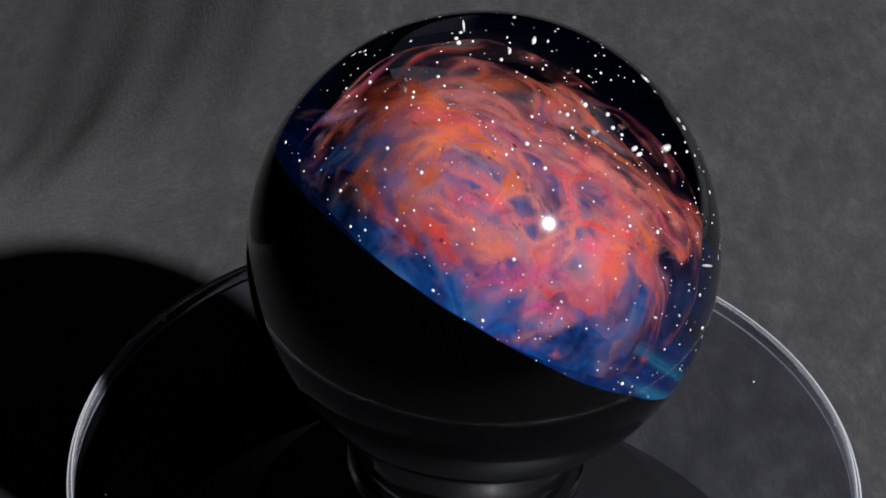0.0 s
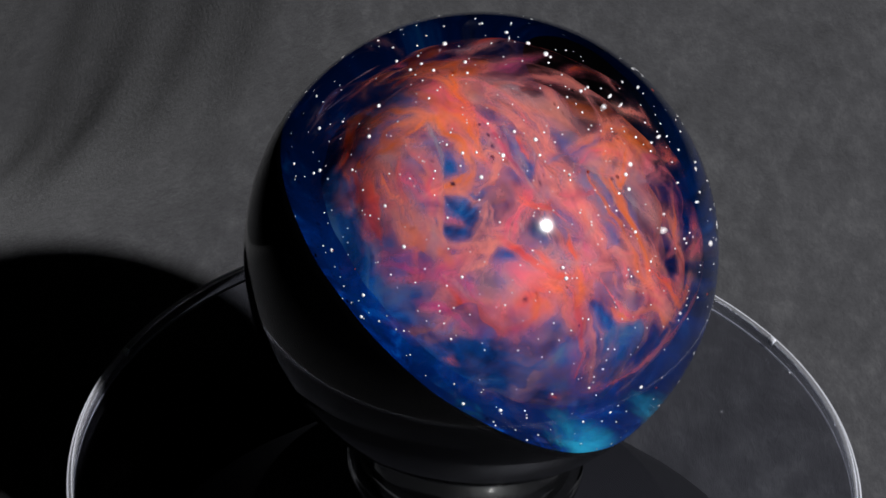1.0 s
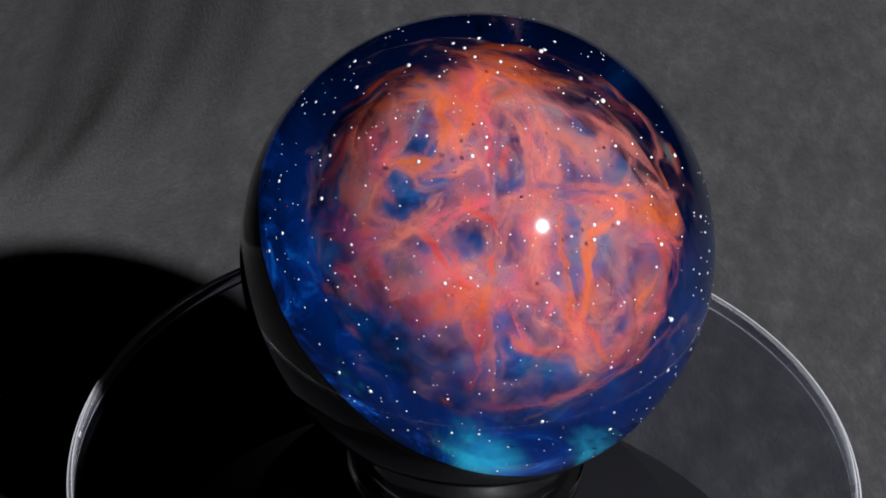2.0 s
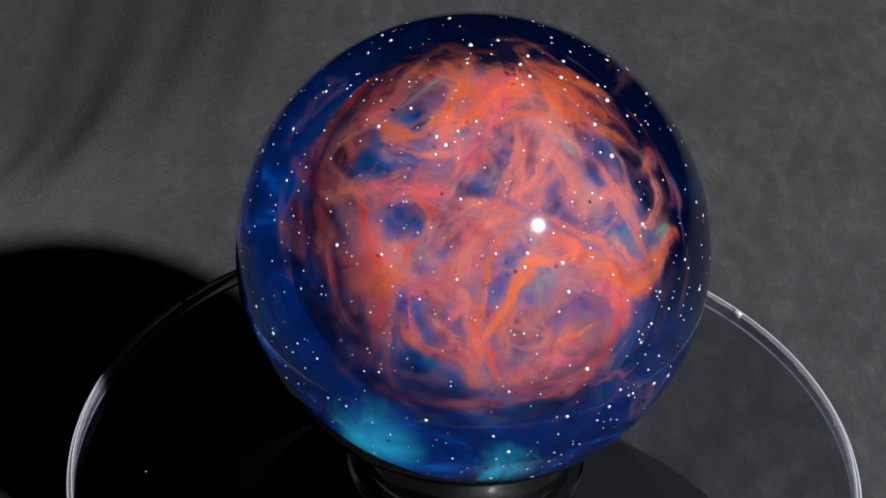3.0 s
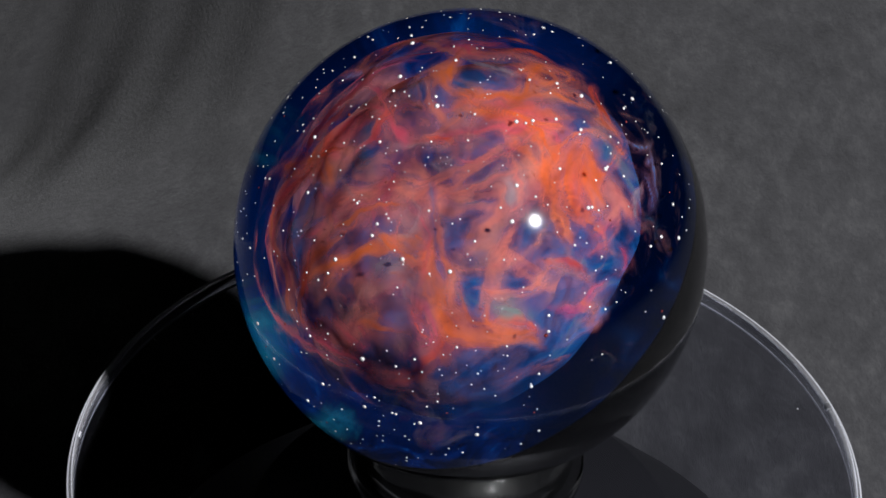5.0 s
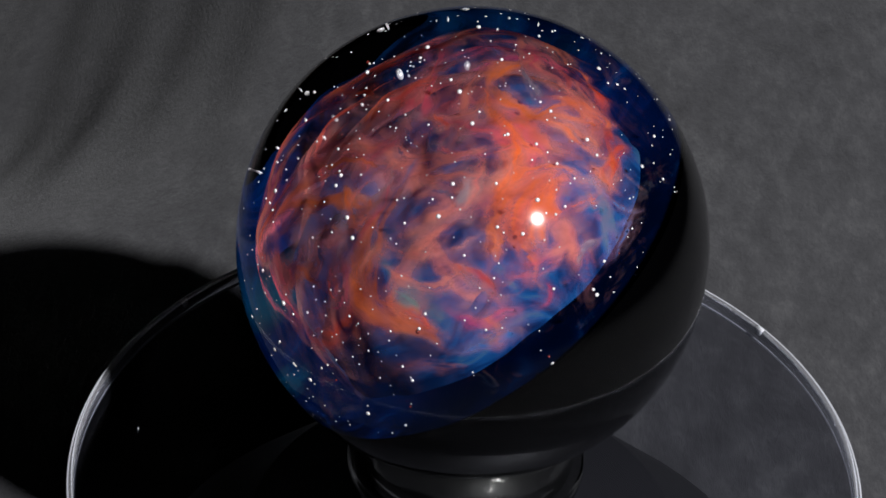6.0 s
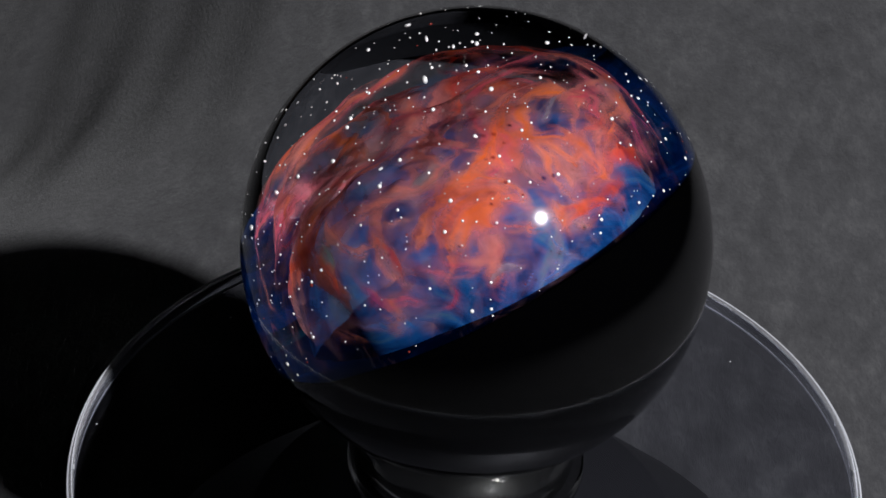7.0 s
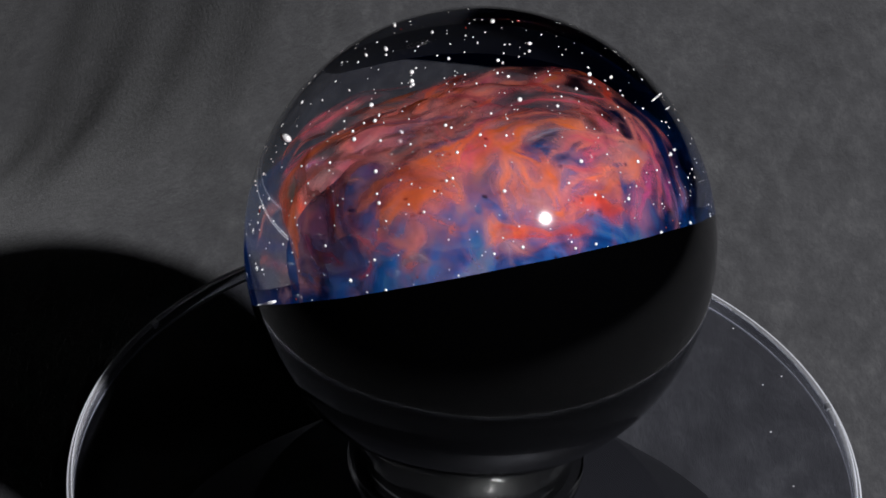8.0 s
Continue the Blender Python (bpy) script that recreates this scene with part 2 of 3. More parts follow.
# ---- setting ----
def felt_sheet():
    """The charcoal cloth: flat under the turntable, with soft folds that run away from the viewer behind it."""
    bm = bmesh.new()
    xs = 0.40 * np.sign(np.linspace(-1, 1, 320)) * np.abs(np.linspace(-1, 1, 320)) ** 2
    ys = 0.40 * np.sign(np.linspace(-1, 1, 320)) * np.abs(np.linspace(-1, 1, 320)) ** 2

    def ease(v, lo, hi):
        v = min(max((v - lo) / (hi - lo), 0), 1)
        return v * v * (3 - 2 * v)

    def height(x, y):
        back = ease(y, 0.070, 0.19)
        drop = max(-0.014 - x, 0)
        fall = -13.0 * drop * drop if drop < 0.05 else -0.0325 - 1.3 * (drop - 0.05)
        fall = -0.08 * (1 - math.exp(fall / 0.08))
        fold = 0.0007 * math.sin((x + 0.04 * y) * 190 + 0.6) + 0.0004 * math.sin((x - 0.06 * y) * 420 + 2)
        rest = 0.0012 * noise.noise((x * 14, y * 14, 0))
        return CLOTH + back * (fall + ease(-x, 0.0, 0.04) * fold) + rest * ease(math.hypot(x, y), 0.06, 0.12)

    grid = [[bm.verts.new((x, y, height(x, y))) for x in xs] for y in ys]
    for j in range(len(ys) - 1):
        for i in range(len(xs) - 1):
            bm.faces.new((grid[j][i], grid[j][i + 1], grid[j + 1][i + 1], grid[j + 1][i]))
    return tagged(part("ground", bm, FELT), "charcoal grey felt cloth with soft folds spread over a table", "cloth", kind="structure")


felt_sheet()

ROOM_TURN = -45.0
WALL = plain("dim_wall_paint", (0.05, 0.05, 0.05), 0.9)
FLOOR = plain("dark_floor", (0.06, 0.055, 0.05), 0.7)


def block(name, lo, hi, material, label, category):
    """An upright block between two corners, in the room's own directions."""
    bm = bmesh.new()
    size = Vector(hi) - Vector(lo)
    bmesh.ops.create_cube(bm, size=1.0, matrix=Matrix.Translation((Vector(lo) + Vector(hi)) / 2) @ Matrix.Diagonal((*size, 1)))
    ob = part(name, bm, material, smooth=False)
    ob.matrix_basis = pose(0, 0, 0, 0, 0, ROOM_TURN)
    return tagged(ob, label, category, kind="structure")


def room():
    """A dim closed room around the table, unseen, added to keep sky light out."""
    block("table_top", (-0.56, -0.56, -0.16), (0.56, 0.56, -0.12), plain("dark_wood", (0.05, 0.03, 0.02), 0.5), "dark wooden table top under the cloth", "table")
    lo, hi, near, far, side, w = -0.80, 1.75, 1.6, -0.75, 0.9, 0.06
    block("floor", (far - w, -side - w, lo - 0.1), (near + w, side + w, lo), FLOOR, "dark plain floor", "floor")
    block("ceiling", (far - w, -side - w, hi), (near + w, side + w, hi + 0.1), WALL, "plain dim ceiling, unseen, added to keep sky light out", "ceiling")
    plain_wall = "plain dim wall, unseen, added to keep sky light out"
    block("wall_back", (far - w, -side - w, lo), (far, side + w, hi), WALL, plain_wall, "wall")
    block("wall_left", (far, side, lo), (near + w, side + w, hi), WALL, plain_wall, "wall")
    block("wall_right", (far, -side - w, lo), (near + w, -side, hi), WALL, plain_wall, "wall")
    block("wall_front", (near, -side, lo), (near + w, side, hi), WALL, plain_wall, "wall")

room()


# ---- turntable ----
def turntable():
    """A squat black motor base; its clear disc turns on a spindle."""
    thing = tagged(new("turntable"), "small display turntable, black base under a clear acrylic disc", "turntable")
    body = [(0, CLOTH + 0.0005), (1.56 * R, CLOTH + 0.0005), (1.58 * R, CLOTH + 0.0012), (1.57 * R, 0.19 * R), (1.54 * R, 0.22 * R), (1.00 * R, 0.78 * R), (0.975 * R, 0.80 * R), (0, 0.80 * R)]
    part("housing", lathe(body, closed=False), GREY_PLASTIC, thing, "dark grey plastic housing")
    part("spindle", lathe([(0, 0.80 * R), (0.26 * R, 0.80 * R), (0.26 * R, 1.0 * R), (0.3 * R, 1.02 * R), (0.3 * R, DISC_TOP - 0.0026), (0, DISC_TOP - 0.0026)], 48, closed=False), BLACK_PLASTIC, thing, "black spindle that carries the disc")
    thick, lip = 0.0022, 0.0007
    plate = [(0, DISC_TOP), (DISC_R - lip - 0.00003, DISC_TOP), (DISC_R - lip - 0.00003, DISC_TOP - thick), (0, DISC_TOP - thick)]
    disc = part("disc", lathe(plate, 192, closed=False), ACRYLIC, thing, "clear acrylic disc", smooth=False)
    disc.visible_shadow = False
    edge = part("rim", lathe(rounded(DISC_R - lip, DISC_R, DISC_TOP - thick, DISC_TOP, 0.0003), 192), RIM_ACRYLIC, disc, "polished rim")
    edge.visible_shadow = False
    # thin pale rings added along both edges as the rim's bright highlight lines
    for z in (DISC_TOP - 0.00016, DISC_TOP - thick + 0.00016):
        part("arris_glint", lathe([(DISC_R - 0.00004 + 0.00012 * math.cos(k * math.pi / 4), z + 0.00014 * math.sin(k * math.pi / 4)) for k in range(8)], 192), GLINT_EDGE, disc, "pale line that stands in for the rim's highlight").visible_shadow = False
    rng = random.Random(4)
    bm = bmesh.new()
    bmesh.ops.create_icosphere(bm, subdivisions=1, radius=1.0)
    for v in bm.verts:
        v.co *= rng.uniform(0.6, 1.2)
    first = part("nick", bm, CHIP, disc)
    for k, deg in enumerate((160, 37, 115, 215, 265, 320)):
        ob = first if k == 0 else new("nick", first.data)
        ob.parent = disc
        a = radians(deg - 90)
        ob.matrix_basis = Matrix.Translation((DISC_R * 0.998 * math.cos(a), DISC_R * 0.998 * math.sin(a), DISC_TOP - 0.0008)) @ Matrix.Rotation(a, 4, "Z") @ Matrix.Diagonal((0.00016, 0.0007, 0.00055, 1))
    for k in range(14):
        ob = new("dust_speck", first.data)
        ob.parent = disc
        r, a = DISC_R * math.sqrt(rng.uniform(0.3, 0.95)), rng.uniform(0, 6.28)
        s = rng.uniform(0.00006, 0.00013)
        ob.matrix_basis = Matrix.Translation((r * math.cos(a), r * math.sin(a), DISC_TOP + s * 0.5)) @ Matrix.Diagonal((s * 1.4, s, s * 0.6, 1))
    return disc


def ring_stand():
    """The little clear collar in which the marble sits."""
    stand = tagged(new("marble_stand"), "small clear acrylic ring stand under the marble", "stand")
    touch = 0.43
    top = 1.2191 - math.sqrt(1 - touch ** 2) - 0.004
    wall = [(touch, top), (0.46, top + 0.012), (0.49, top + 0.008), (0.505, top - 0.02), (0.485, 0.062), (0.36, 0.062), (0.36, 0.10), (touch - 0.02, top - 0.03)]
    foot = [(0.52, 0.055), (0.535, 0.045), (0.535, 0.008), (0.525, 0.001), (0.33, 0.001), (0.33, 0.055)]
    for name, prof in (("collar", wall), ("foot", foot)):
        ob = part(name, lathe([(r * R, z * R + DISC_TOP) for r, z in prof], 128), CLEAR_ACRYLIC, stand)
        ob.visible_shadow = False
    return stand


disc = turntable()
stand = ring_stand()


# ---- marble ----
FACE = pose(0, 0, 0, TILT, 0, 0)
CLOUD = FACE @ Matrix.Translation((-0.012 * R, 0, 0)) @ Matrix.Diagonal((0.96, 1.0, 1.0, 1.0))   # the cloud is a little narrower one way
marble = tagged(new("glass_marble"), "polished glass marble with an orange and blue nebula over black glass", "marble")
marble.location = (0, 0, CENTRE)
RIM = -0.062                   # mean height of the black glass's rim


def marble_body():
    # the polished skin in two halves that meet at one ring: the half towards the lamp lets its light in
    toward = (LAMP - Vector((0, 0, CENTRE))).to_track_quat("Z", "Y").to_matrix().to_4x4()

    def skin(name, lo, hi, rings):
        heights = [lo + (hi - lo) * k / rings for k in range(rings + 1)]
        turn = [(max(R * math.cos(radians(h)), 0) if abs(h) < 90 else 0, R * math.sin(radians(h))) for h in heights]
        ob = part(name, lathe(turn, 256, closed=False), GLASS, marble, "clear polished glass")
        if (ob.data.polygons[0].normal.dot(ob.data.polygons[0].center)) < 0:
            ob.data.flip_normals()
        ob.data.transform(toward)
        ob.data.normals_split_custom_set_from_vertices([v.co.normalized() for v in ob.data.vertices])
        return ob

    shell = skin("clear_front", -20, 90, 110)
    shell.visible_shadow = False
    rear = skin("clear_rear", -90, -20, 70)
    r0 = 0.9965
    a0 = math.asin(RIM / r0)
    prof = [(0, -0.17 * R), (0.80 * R, -0.17 * R), (0.90 * R, -0.155 * R), (0.955 * R, -0.115 * R), (0.975 * R, RIM * R)]
    prof += [(r0 * R * math.cos(a0 - (a0 + math.pi / 2) * k / 40), r0 * R * math.sin(a0 - (a0 + math.pi / 2) * k / 40)) for k in range(41)]
    back = part("black_glass_back", lathe([(max(r, 0), z) for r, z in prof], 160, closed=False), BLACK_GLASS, marble, "opaque black glass", smooth=True)
    for v in back.data.vertices:
        b, near = math.atan2(v.co.y, v.co.x), math.exp(-((v.co.z / R - RIM) / 0.12) ** 2) * min(math.hypot(v.co.x, v.co.y) / (0.7 * R), 1) ** 4
        v.co.z += near * R * (0.022 * math.cos(b - radians(130)) + 0.010 * noise.noise((3 * math.cos(b), 3 * math.sin(b), 4)))
        if v.co.length > 0.9965 * R:
            v.co *= 0.9965 * R / v.co.length
    back.matrix_basis = FACE
    return shell, rear


def layer(name, material, a, c, lump, seed, q=DOME_Q, label="", sink=0.0, seat=None):
    """A lumpy dome of coloured glass that lies over the black back. v of its map is 1 on top and 0 at its hem."""
    bm = bmesh.new()
    uv = bm.loops.layers.uv.new("map")
    nr, na = 48, 132
    rows, height = [], {}
    for i in range(nr + 1):
        row = []
        for j in range(1 if i == 0 else na):
            way = heading(360 * j / na, 90 * i / nr)
            d = dome(way, a, c, q)
            d *= 1 + lump * noise.noise(way * 2.3 + Vector((seed, 0, seed))) + lump * 0.45 * noise.noise(way * 6 + Vector((0, seed, 0)))
            p = way * d
            v = bm.verts.new((p.x * R, p.y * R, (PLANE + p.z - sink) * R))
            height[v] = 1 - i / nr
            row.append(v)
        rows.append(row)
    for a_, b_ in zip(rows, rows[1:]):
        for j in range(na):
            k = (j + 1) % na
            bm.faces.new(list(dict.fromkeys((a_[j % len(a_)], b_[j], b_[k], a_[k % len(a_)]))))
    for f in bm.faces:
        for l in f.loops:
            l[uv].uv = (0, height[l.vert])
    ob = part(name, bm, material, marble, label)
    ob.matrix_basis = seat or FACE
    return ob


clear_skins = marble_body()
layer("blue_ground", BLUE_GROUND, 0.82, 0.05, 0.05, 1, label="deep blue glass over the black", sink=0.04)
layer("blue_haze", smoke_material("blue_haze", SEA, 2, 1.3, 0.42, 0.66, 0.14, edge=False, hem=True), 0.69, 0.34, 0.10, 2, 2.4, "hazy blue glass")
layer("blue_core", CORE, 0.53, 0.40, 0.05, 4, label="mottled blue glass under the cloud", seat=CLOUD).visible_shadow = False
layer("skirt", smoke_material("skirt", [(0.34, BLUE), (0.45, (0.02, 0.09, 0.20)), (0.52, ASH), (0.58, MAUVE), (0.66, TEAL)], 17, 2.2, 0.52, 0.70, 0.26, edge=False), 0.74, 0.24, 0.08, 17, label="ragged blue grey skirt of the cloud")
layer("veil", smoke_material("veil", ENVELOPE, 11, 1.7, 0.42, 0.66, 0.30, edge=False, hem=True), 0.72, 0.50, 0.05, 11, 2.5, "clear blue envelope of the cloud")


class Cloud:
    """A lumpy dome of glass smoke at one depth. Its colour and cover are laid on in strokes, each through a few headings."""

    def __init__(self, lift, lump, seed, cover):
        self.lift, self.lump, self.seed = lift, lump, seed
        self.nr, self.na = 130, 380
        ways = [heading(0, 0)]
        for i in range(1, self.nr + 1):
            ways += [heading(360 * j / self.na, 91 * i / self.nr) for j in range(self.na)]
        self.plain_ways = ways
        # the smoke curls: every place is looked up a little aside
        shift = [noise.noise_vector(w * 3.2 + Vector((seed, 0, 0))) * 0.060 + noise.noise_vector(w * 8.5 + Vector((0, seed, 0))) * 0.030 + noise.noise_vector(w * 19 + Vector((0, 0, seed))) * 0.013 for w in ways]
        self.ways = np.array([tuple((w + d).normalized()) for w, d in zip(ways, shift)])
        a = np.array([noise.fractal(w * 2.6 + Vector((0, 0, seed)), 0.9, 2.0, 4) for w in ways])
        b = np.array([noise.noise(w * 4.0 + Vector((seed, seed, 0))) for w in ways])
        mixes = ((SALMON, 0.5 + 0.6 * a), (MAUVE, 0.55 - 0.5 * a), (ASH, 0.42 + 0.9 * b), ((0.02, 0.07, 0.22), 0.18 - 0.9 * b - 0.5 * a), (PINK, 0.25 - 0.8 * b), (PLUM, 0.12 - 0.5 * a - 0.3 * b))
        weights = np.clip(np.array([m for _, m in mixes]), 0.02, 1)
        self.tint = np.einsum("kn,kc->nc", weights / weights.sum(0), np.array([c for c, _ in mixes]))
        self.cover = np.clip(cover + 0.75 * cover * (a + b), 0, 0.9)
        for bearing, down, size in GAPS:
            self.cover *= 1 - 0.92 * self.fade(self.away([heading(bearing, down)])[0], size * 1.5, size * 0.6)

    @staticmethod
    def fade(value, lo, hi):
        u = np.clip((value - lo) / (hi - lo), 0, 1)
        return u * u * (3 - 2 * u)

    def away(self, line):
        """Degrees from each place to a line of headings, and the nearest point's number."""
        dots = self.ways @ np.array([tuple(p) for p in line]).T
        return np.degrees(np.arccos(np.clip(dots.max(1), -1, 1))), dots.argmax(1)

    def stroke(self, tint, width, *headings, dense=1.0):
        colour, other = np.array(tint[0]), np.array(tint[1])
        ways = [heading(*h) for h in headings]
        ways = [ways[0] * 2 - ways[1]] + ways + [ways[-1] * 2 - ways[-2]]
        line = []
        for p0, p1, p2, p3 in zip(ways, ways[1:], ways[2:], ways[3:]):
            for k in range(14):
                u = k / 14
                line.append((0.5 * (2 * p1 + (p2 - p0) * u + (2 * p0 - 5 * p1 + 4 * p2 - p3) * u * u + (3 * p1 - p0 - 3 * p2 + p3) * u ** 3)).normalized())
        line.append(ways[-2].normalized())
        far, near = self.away(line)
        n = len(line)
        seed = sum(a * 3 + b for a, b in headings) * 0.37
        for i in np.nonzero(far < width * 2.1)[0]:
            k = near[i]
            run = line[min(k + 1, n - 1)] - line[max(k - 1, 0)]
            side = math.copysign(1.0, run.cross(line[k]).dot(Vector(self.ways[i])))
            across, along = side * far[i] / width, k / (n - 1)
            fibre = noise.noise((along * n * 0.055, across * 1.5, seed)) + 0.5 * noise.noise((along * n * 0.12, across * 3.6, seed + 9))
            wide = width * (0.5 + 0.8 * math.sin(math.pi * min(max(along, 0.04), 0.96)) ** 0.7)
            end = min(along, 1 - along) * n / 9
            a = math.exp(-1.1 * (far[i] / wide) ** 2) * min(max(0.72 + 0.75 * fibre, 0), 1) * min(0.35 + 0.65 * end, 1) * 0.95 * dense
            if a <= 0.01:
                continue
            mix = min(max(0.18 + 0.9 * noise.noise((along * n * 0.05, across * 1.1, seed + 31)) - 0.25 * fibre, 0), 1)
            self.tint[i] += (colour * (1 - mix) + other * mix - self.tint[i]) * a
            self.cover[i] += (1 - self.cover[i]) * a

    def build(self, name, label, most):
        bm = bmesh.new()
        verts = []
        for w in self.plain_ways:
            d = dome(w) * self.lift * (1 + self.lump * noise.noise(w * 2.3 + Vector((self.seed, 0, self.seed))) + self.lump * 0.45 * noise.noise(w * 6))
            verts.append(bm.verts.new((w.x * d * R, w.y * d * R, (PLANE + w.z * d) * R)))
        ring = lambda i: verts[:1] if i == 0 else verts[1 + (i - 1) * self.na:1 + i * self.na]
        for i in range(self.nr):
            a, b = ring(i), ring(i + 1)
            for j in range(self.na):
                k = (j + 1) % self.na
                bm.faces.new(list(dict.fromkeys((a[j % len(a)], b[j], b[k], a[k % len(a)]))))
        ob = part(name, bm, cloud_material(name, self.seed, most), marble, label)
        hem = np.array([self.fade(math.degrees(math.acos(w.z)) + 14 * noise.noise(w * 5 + Vector((0, self.seed, 0))), 90, 76) for w in self.plain_ways])
        values = np.concatenate([np.clip(self.tint, 0, 1), (self.cover * hem)[:, None]], 1).astype(np.float32)
        ob.data.color_attributes.new("tint", "FLOAT_COLOR", "POINT").data.foreach_set("color", values.ravel())
        ob.matrix_basis = CLOUD
        ob.visible_shadow = False      # clear glass between the wisps: light goes through


def wander(stroke, seed, count):
    """Thin curled threads of glass that wander over the cloud."""
    rng = random.Random(seed)
    tints = ((SALMON, PINK), (ASH, MAUVE), (ORANGE, RED), ((0.45, 0.30, 0.28), ASH), ((0.004, 0.05, 0.25), TEAL), (PINK, SALMON))
    for k in range(count):
        bearing, down = rng.uniform(-180, 180), math.degrees(math.acos(rng.uniform(0.1, 1.0)))
        way, curl, step = rng.uniform(0, 360), rng.uniform(-38, 38), rng.uniform(6, 10)
        points = []
        for i in range(rng.randint(4, 6)):
            points.append((bearing, down))
            way += curl * rng.uniform(0.5, 1.4)
            down = min(max(down + step * math.cos(radians(way)), 4), 86)
            bearing += step * math.sin(radians(way)) / max(math.sin(radians(down)), 0.25)
        stroke(tints[k % len(tints)], rng.uniform(0.7, 1.5), *points, dense=rng.uniform(0.4, 0.85))


orange, salmon, pink, red = (ORANGE, SALMON), (SALMON, MAUVE), (PINK, SALMON), (RED, ORANGE)
grey, mauve, brown = (ASH, (0.10, 0.13, 0.22)), (MAUVE, PLUM), ((0.40, 0.10, 0.03), ORANGE)
magenta, cyan, teal = ((0.62, 0.06, 0.22), PINK), ((0.006, 0.16, 0.50), TEAL), ((0.16, 0.32, 0.28), ASH)


def deep_strokes(stroke):
    stroke(salmon, 4.0, (161, 79), (158, 55), (148, 39), (126, 29))
    stroke(pink, 5.5, (164, 80), (-178, 66), (-163, 57))
    stroke(pink, 5.5, (168, 51), (-175, 45), (-166, 38))
    stroke(orange, 4.5, (-166, 66), (-163, 47), (-147, 36))
    stroke(salmon, 5.5, (-173, 45), (-170, 29), (173, 13), (36, 8))
    stroke(salmon, 4.7, (-142, 16), (-64, 6), (7, 20))
    stroke(salmon, 4.0, (-90, 38), (-76, 44), (-84, 54))
    stroke(orange, 4.0, (88, 68), (108, 69), (124, 67), (140, 62), (148, 61))
    stroke(salmon, 4.9, (56, 29), (30, 33), (5, 32), (-15, 36))
    stroke(red, 4.9, (152, 67), (169, 68), (-177, 64), (-168, 52), (-158, 44))
    stroke(orange, 4.2, (87, 38), (54, 45), (33, 54))
    stroke(salmon, 5.1, (-122, 23), (-34, 4), (34, 27), (38, 44))
    stroke(red, 4.2, (-86, 70), (-59, 67), (-39, 58), (-34, 47))
    stroke(salmon, 4.5, (-3, 35), (5, 50), (9, 63), (18, 75))
    stroke(pink, 4.2, (-92, 20), (-139, 34), (-141, 46))
    stroke(red, 4.2, (83, 79), (101, 76), (118, 77))
    stroke(salmon, 4.5, (29, 55), (46, 57), (58, 59))

